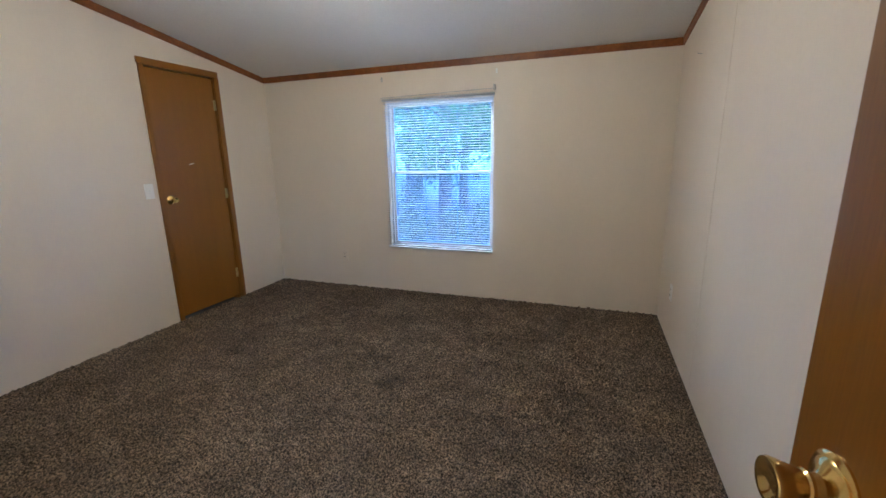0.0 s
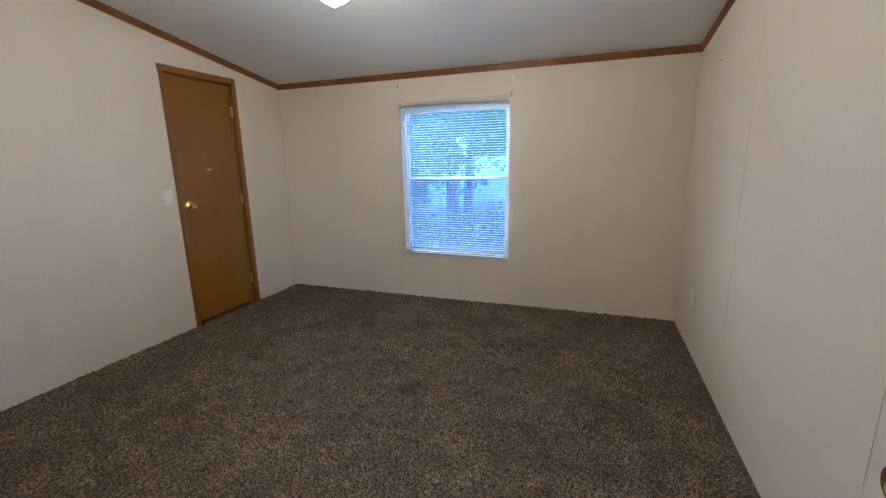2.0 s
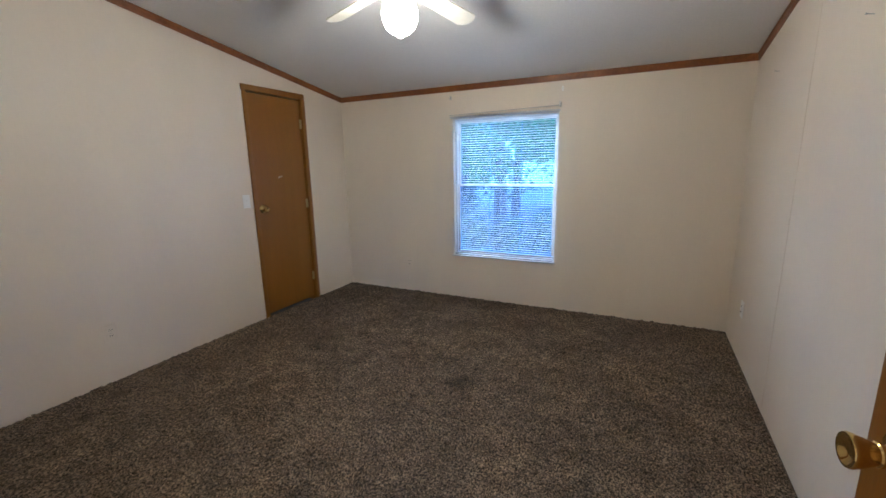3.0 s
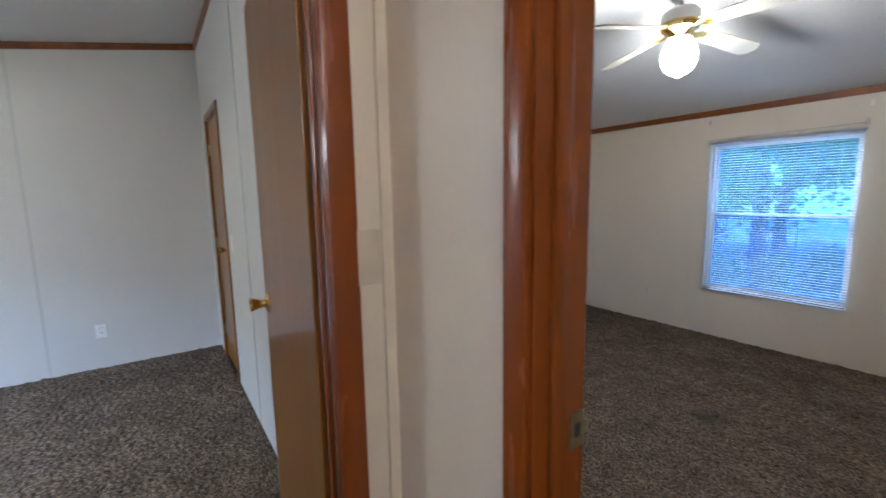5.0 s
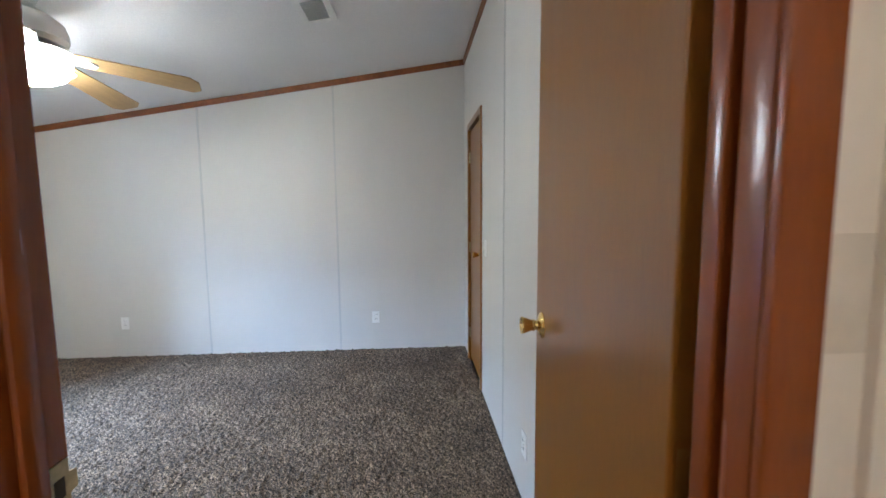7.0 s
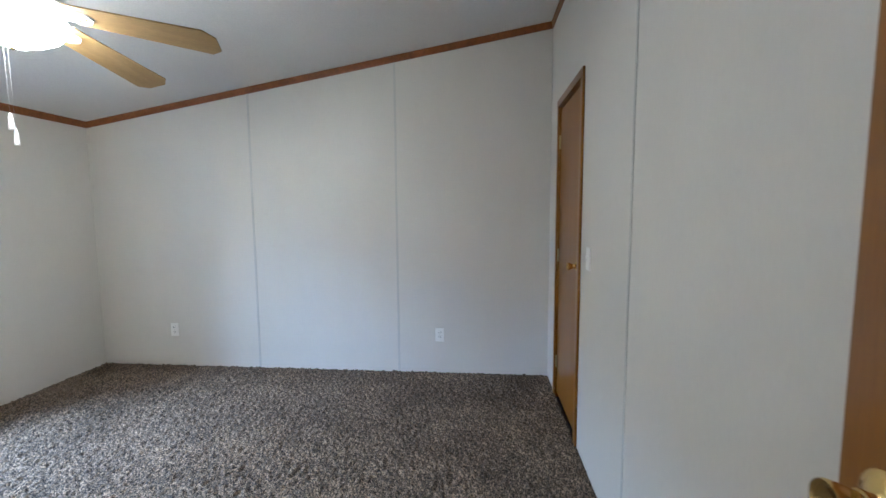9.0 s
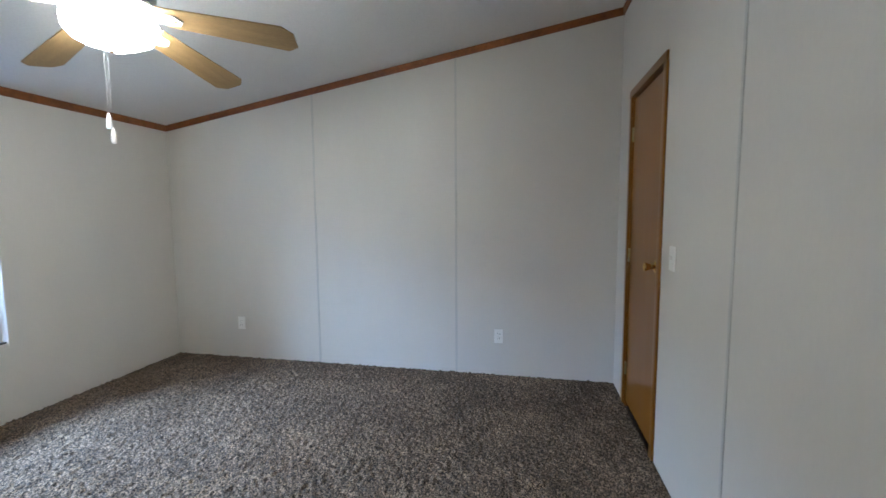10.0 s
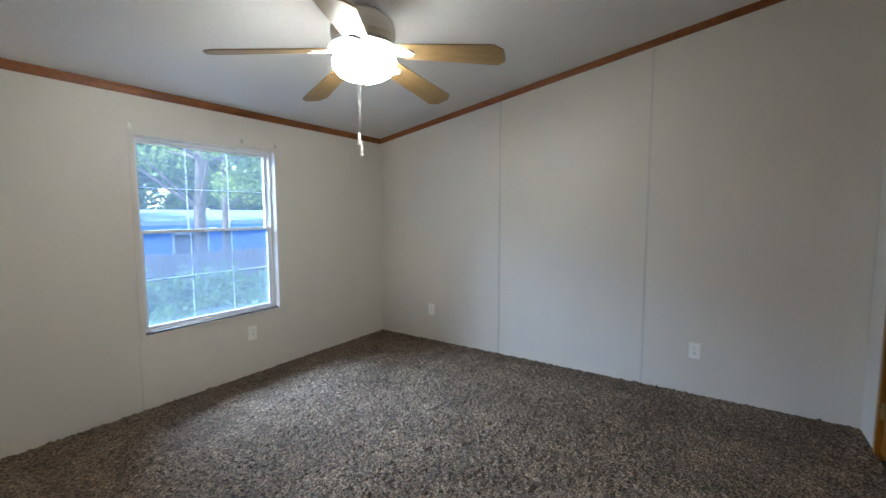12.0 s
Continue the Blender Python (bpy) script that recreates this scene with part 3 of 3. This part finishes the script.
# ---- ceiling fans ----
def fan(name, at, top, style, angles, radius, droop, label):
    ob = thing(name, at, label, "ceiling fan")
    oak = style == "bowl"
    z = top - at[2]
    part("canopy", lathe([(0.02, z - 0.075), (0.045, z - 0.065), (0.062, z - 0.03), (0.066, z + 0.012)], 28), FAN_WHITE, ob, "", True)
    if oak:
        part("downrod", rod((0, 0, 0.2), (0, 0, z - 0.06), 0.012), FAN_WHITE, ob)
        part("motor", lathe([(0.06, 0.225), (0.10, 0.215), (0.145, 0.18), (0.158, 0.14), (0.158, 0.105), (0.14, 0.085), (0.07, 0.08)], 36), FAN_WHITE, ob, "", True)
        # fitter pan added this wide to keep the bowl's light off the ceiling
        part("light_fitter", lathe([(0.09, 0.085), (0.14, 0.068), (0.166, 0.058), (0.166, 0.051)], 32), FAN_WHITE, ob, "", True)
        part("glass_bowl", lathe([(0.10, 0.05), (0.122, 0.035), (0.134, 0.01), (0.130, -0.03), (0.108, -0.065), (0.070, -0.09), (0.02, -0.102)], 60, wave=0.22, lobes=5), GLOBE_B, ob, "lit scalloped frosted glass bowl", True)
        part("finial", lathe([(0.003, -0.118), (0.009, -0.112), (0.006, -0.104), (0.008, -0.1)], 12), BRASS, ob, "", True)
        for x, y, l in ((-0.01, -0.05, 0.40), (-0.022, -0.047, 0.455)):
            c = part("pull_chain", rod((x, y, 0.05), (x, y, -l + 0.05), 0.0003, seg=6), SEAM, ob)
            part("pull_bob", lathe([(0.003, -l + 0.06), (0.007, -l + 0.045), (0.0095, -l + 0.01), (0.009, -l), (0.004, -l - 0.003)], 12, pose(x, y, 0)), PLASTIC, c, "white plastic pull", True)
        root, zb = 0.17, 0.045
    else:
        part("downrod", rod((0, 0, 0.12), (0, 0, z - 0.06), 0.010), STEEL, ob)
        part("motor", lathe([(0.03, 0.135), (0.07, 0.13), (0.092, 0.11), (0.096, 0.075), (0.094, 0.06)], 32), FAN_WHITE, ob, "", True)
        part("motor_band", lathe([(0.097, 0.06), (0.099, 0.05), (0.090, 0.03), (0.06, 0.018), (0.045, 0.0), (0.05, -0.02)], 32), BRASS, ob, "polished brass lower motor housing", True)
        part("globe", lathe([(0.05, -0.012), (0.056, -0.025), (0.076, -0.055), (0.086, -0.095), (0.084, -0.13), (0.07, -0.165), (0.045, -0.188), (0.018, -0.198), (0.010, -0.208)], 36), GLOBE_A, ob, "lit opal glass schoolhouse globe", True)
        root, zb = 0.12, 0.035
    for a in angles:
        tilt = pose(0, 0, zb, 0, 0, a) @ pose(0, 0, 0, 0, droop, 0)
        if oak:
            arm = outline([(0.08, -0.02), (0.14, -0.014), (0.18, -0.032), (0.25, -0.03), (0.27, 0), (0.25, 0.03), (0.18, 0.032), (0.14, 0.014), (0.08, 0.02)], 0.006)
            pts = [(root + 0.02, -0.058), (radius - 0.04, -0.078), (radius, -0.042), (radius, 0.042), (radius - 0.04, 0.078), (root + 0.02, 0.058)]
        else:
            arm = outline([(0.05, -0.012), (0.10, -0.010), (0.13, -0.03), (0.17, -0.028), (0.18, 0), (0.17, 0.028), (0.13, 0.03), (0.10, 0.010), (0.05, 0.012)], 0.005)
            pts = [(root + 0.02, -0.045)] + [(radius - 0.05 + 0.05 * math.sin(t), -0.06 * math.cos(t)) for t in np.linspace(0, math.pi, 9)] + [(root + 0.02, 0.045)]
        b = part("blade", outline(pts, 0.006), OAK_BLADE if oak else WHITE_BLADE, ob, at=tilt @ pose(0, 0, 0.006, -12, 0, 0))
        part("blade_iron", arm, FAN_WHITE if oak else BRASS, b, at=pose(0, 0, -0.0065))
        for x, y in ((root + 0.045, -0.018), (root + 0.045, 0.018), (root + 0.075, 0)):
            part("screw", lathe([(0.004, -0.012), (0.005, -0.009)], 8, pose(x, y, 0)), BRASS, b)
    return ob


fan("ceiling_fan", (-1.25, 1.63, 2.205), ceil(1.63), "globe", (-105, -15, 75, 165), 0.56, 6, "white and brass ceiling fan with a lit opal globe")
fan("ceiling_fan", (-2.602, -2.532, 2.055), ceil(-2.532), "bowl", (36, 108, 180, 252, 324), 0.70, 8, "white ceiling fan with oak blades and a lit scalloped bowl")

vent = thing("ceiling_vent", (-3.17, -1.345, ceil(-1.345)), "white metal air vent set in the sloping ceiling", "vent")
vent.matrix_world = pose(-3.17, -1.345, ceil(-1.345), math.degrees(math.atan(0.165)), 0, 0)
# dark sheet in place of the shade inside the duct
part("duct_shade", box(-0.12, 0.12, -0.07, 0.07, -0.003, -0.001), SLOT, vent)
for b in (box(-0.155, -0.115, -0.105, 0.105, -0.012, 0.001, 0.003), box(0.115, 0.155, -0.105, 0.105, -0.012, 0.001, 0.003), box(-0.115, 0.115, -0.105, -0.065, -0.012, 0.001, 0.003), box(-0.115, 0.115, 0.065, 0.105, -0.012, 0.001, 0.003)):
    part("frame", b, FAN_WHITE, vent)
for i in range(9):
    x = -0.104 + i * 0.026
    part("louver", box(-0.001, 0.001, -0.065, 0.065, -0.011, 0.011), FAN_WHITE, vent, at=pose(x, 0, -0.012, 0, -38, 0))

# unseen ceiling dome, added as fill because the hall rendered too dark
hall_fill_light = thing("hall_fill_light", (0.85, -0.8, ceil(-0.8)), "small dome light added out of view to brighten the hall", "ceiling light")
part("base", lathe([(0.13, 0.03), (0.13, -0.03), (0.12, -0.035)], 28), FAN_WHITE, hall_fill_light, "", True)
part("dome", lathe([(0.118, -0.03), (0.112, -0.06), (0.09, -0.085), (0.05, -0.102), (0.01, -0.108)], 28), FILL_DOME_HALL, hall_fill_light, "glowing frosted dome of the added hall light", True)

for x, y, z in ((AX1, 1.816, 1.87), (AX1, 3.01, 1.894)):
    nail = thing("nail", (x, y, z), "small bent picture nail in the wall", "nail", "wall nails")
    part("shank", rod((0.004, 0, 0), (-0.022, 0, 0.004), 0.0016), STEEL, nail)
    part("head", rod((-0.022, 0, 0.004), (-0.0245, 0, 0.0045), 0.004), STEEL, nail)

# ---- outdoors ----
ground = part("ground", box(-400, 400, -400, 400, -1.3, -0.8), SOIL)
tagged(ground, "leaf-littered ground with patches of grass", "ground", kind="structure")


def leaves(name, spots, count, size, mat, parent=None, flat=0.0):
    """Many small leaf faces scattered round the given clump centres (x, y, z, radius)."""
    k = np.random.randint(0, len(spots), count)
    c = np.array(spots)[k]
    d = np.random.normal(size=(count, 3))
    d /= np.linalg.norm(d, axis=1)[:, None]
    p = c[:, :3] + d * (c[:, 3] * np.random.rand(count) ** 0.45)[:, None]
    u, w = np.random.normal(size=(2, count, 3))
    u /= np.linalg.norm(u, axis=1)[:, None]
    w -= (u * w).sum(1)[:, None] * u
    w /= np.linalg.norm(w, axis=1)[:, None]
    s = (size * (0.6 + 0.8 * np.random.rand(count)))[:, None]
    v = np.stack([p - u * s, p - w * s * 0.5, p + u * s, p + w * s * 0.5], 1).reshape(-1, 3)
    me = bpy.data.meshes.new(name)
    me.from_pydata(v.tolist(), [], np.arange(count * 4).reshape(-1, 4).tolist())
    me.materials.append(mat)
    ob = new(name, me)
    ob.parent = parent
    return ob


def tree(x, y, height, girth, lean, clumps, spread, low, count):
    ob = thing("tree", (x, y, -0.8), "leafy green tree with a grey-brown trunk", "tree", "trees outside")
    rnd = random.Random(x * 7 + y)
    bm = bmesh.new()
    p, r = Vector((0, 0, -0.1)), girth
    spine = [p.copy()]
    for i in range(7):
        q = p + Vector((lean + rnd.uniform(-0.1, 0.1), rnd.uniform(-0.1, 0.1), height / 7))
        rod(p, q, r, r * 0.86, 10, bm)
        p, r = q, r * 0.86
        spine.append(p.copy())
    spots = []
    for i in range(clumps):
        s = spine[rnd.randint(2, 7)]
        a, l = rnd.uniform(0, 6.28), rnd.uniform(0.4, 1) * spread
        e = s + Vector((math.cos(a) * l, math.sin(a) * l, rnd.uniform(-0.2, 0.7) * l))
        e.z = max(e.z, low)
        rod(s, e, girth * 0.3, girth * 0.08, 6, bm)
        spots.append((*e, rnd.uniform(0.35, 0.8) * (1.7 if y < -14 else 1)))
    part("trunk", bm, BARK, ob, "rough grey-brown bark", True)
    leaves("crown", spots, count, 0.07 if abs(y) < 14 else 0.15, LEAF, ob)


for t in ((-2.9, 8.2, 7, 0.17, 0.03, 26, 1.7, 1.6, 5200), (-1.15, 9.6, 6, 0.10, 0.12, 22, 1.5, 1.4, 4500), (0.9, 11.5, 8, 0.2, -0.05, 26, 2.2, 1.2, 5200), (-5.4, 12, 8, 0.2, 0.02, 26, 2.4, 1.2, 5200), (-2.2, 16, 9, 0.24, 0.0, 30, 3.2, 0.6, 6500), (3.2, 18, 9, 0.24, 0.0, 30, 3.2, 0.6, 6500), (-8, 19, 9, 0.24, 0.0, 30, 3.2, 0.6, 6500),
          (-5.84, -10.8, 8, 0.17, 0.0, 22, 1.8, 3.6, 4600), (-7.77, -13.5, 8, 0.13, 0.03, 24, 2.2, 3.0, 5000), (-2.4, -15.5, 8, 0.2, 0.0, 30, 2.8, 2.4, 7000), (-9.5, -24, 10, 0.25, 0.0, 34, 3.6, 1.2, 8000), (-4.5, -26, 10, 0.25, 0.0, 34, 3.6, 1.2, 8000), (-15, -25, 10, 0.25, 0.0, 34, 3.8, 1.2, 8000), (0.5, -25, 10, 0.25, 0.0, 34, 3.8, 1.2, 8000), (-7, -22.5, 9, 0.2, 0.0, 44, 3.4, 1.6, 13000), (-11.5, -23, 9, 0.2, 0.0, 44, 3.4, 1.6, 13000), (-2.5, -23, 9, 0.2, 0.0, 44, 3.4, 1.6, 13000), (-17, -31, 12, 0.3, 0.0, 44, 4.5, 1.6, 13000), (-8, -32, 12, 0.3, 0.0, 44, 4.5, 1.6, 13000), (-4.5, 15, 8, 0.2, 0.0, 34, 2.8, 1.0, 8000), (0.6, 17, 9, 0.2, 0.0, 34, 2.8, 1.0, 8000)):
    tree(*t)


def shrub(x, y, r, h, count):
    ob = thing("shrub", (x, y, -0.8), "low leafy green shrub", "shrub", "shrubs outside")
    rnd = random.Random(x * 3 + y)
    spots = [(rnd.uniform(-r, r), rnd.uniform(-r, r), rnd.uniform(0.15, 1) * h, rnd.uniform(0.2, 0.4)) for _ in range(14)]
    bm = bmesh.new()
    for s in spots:
        rod((s[0] * 0.2, s[1] * 0.2, -0.05), s[:3], 0.018, 0.006, 5, bm)
    part("stems", bm, BARK, ob)
    leaves("foliage", spots, count, 0.05, LEAF, ob)


for s in ((-2.3, 6.2, 0.6, 1.3, 1800), (-1.0, 6.8, 0.7, 1.2, 1800), (0.3, 7.4, 0.6, 1.5, 1800), (-4.0, 7.6, 0.8, 1.5, 1800), (-3.4, -6.6, 0.5, 0.8, 1500), (-2.6, -6.4, 0.4, 0.6, 1200), (-4.4, -7.0, 0.5, 0.9, 1500), (-5.2, -7.9, 0.6, 1.1, 1700), (-3.0, -7.6, 0.6, 1.1, 1700), (-6.3, -8.4, 0.6, 1.0, 1700), (-4.0, -8.2, 0.5, 1.2, 1500)):
    shrub(*s)

# grass
rng = np.random.default_rng(5)
n = 9000
gx, gy = rng.uniform(-9, 1, n), rng.uniform(-9.2, -5, n)
h, a, wdt = rng.uniform(0.2, 0.85, n), rng.uniform(0, 6.28, n), 0.012
tip = np.stack([gx + rng.normal(0, 0.08, n), gy + rng.normal(0, 0.08, n), -0.8 + h], -1)
dv = np.stack([np.cos(a), np.sin(a), np.zeros(n)], -1) * wdt
root = np.stack([gx, gy, np.full(n, -0.81)], -1)
me = bpy.data.meshes.new("grass")
me.from_pydata(np.stack([root - dv, root + dv, tip], 1).reshape(-1, 3).tolist(), [], np.arange(n * 3).reshape(-1, 3).tolist())
me.materials.append(GRASS)
tagged(new("grass", me), "tall green grass along the fence", "grass", kind="stuff")

fence = thing("fence", (-12, -9.4, -0.93), "weathered grey-brown wooden board fence", "fence")
board = mesh_from(box(-0.068, 0.068, -0.01, 0.01, 0, 1.5, 0.004), "board", FENCE)
for i in range(92):
    part("board", board, None, fence, at=pose(i * 0.145, random.uniform(-0.005, 0.005), random.uniform(-0.02, 0.01)))
for z in (0.35, 1.2):
    part("rail", box(-0.1, 13.3, -0.05, -0.012, z, z + 0.09), FENCE, fence)

shed = thing("blue_building", (-9, -18, -0.8), "low blue-painted building with a blue-grey metal roof", "building")
part("wall", box(-9, 14, -3, 3, 0, 1.75), BLUE, shed)
part("roof", box(-9.3, 14.3, 0, 3.4, 1.76, 0, tops=(2.25, 1.9)), ROOF, shed)
part("roof", box(-9.3, 14.3, -3.4, 0, 1.76, 0, tops=(1.9, 2.25)), ROOF, shed)
for x in (-3, 1, 5, 9):
    w = part("window", box(x, x + 1.1, 2.98, 3.03, 0.75, 1.5), VINYL, shed)
    part("pane", box(x + 0.06, x + 1.04, 3.03, 3.035, 0.81, 1.44), SLOT, w)
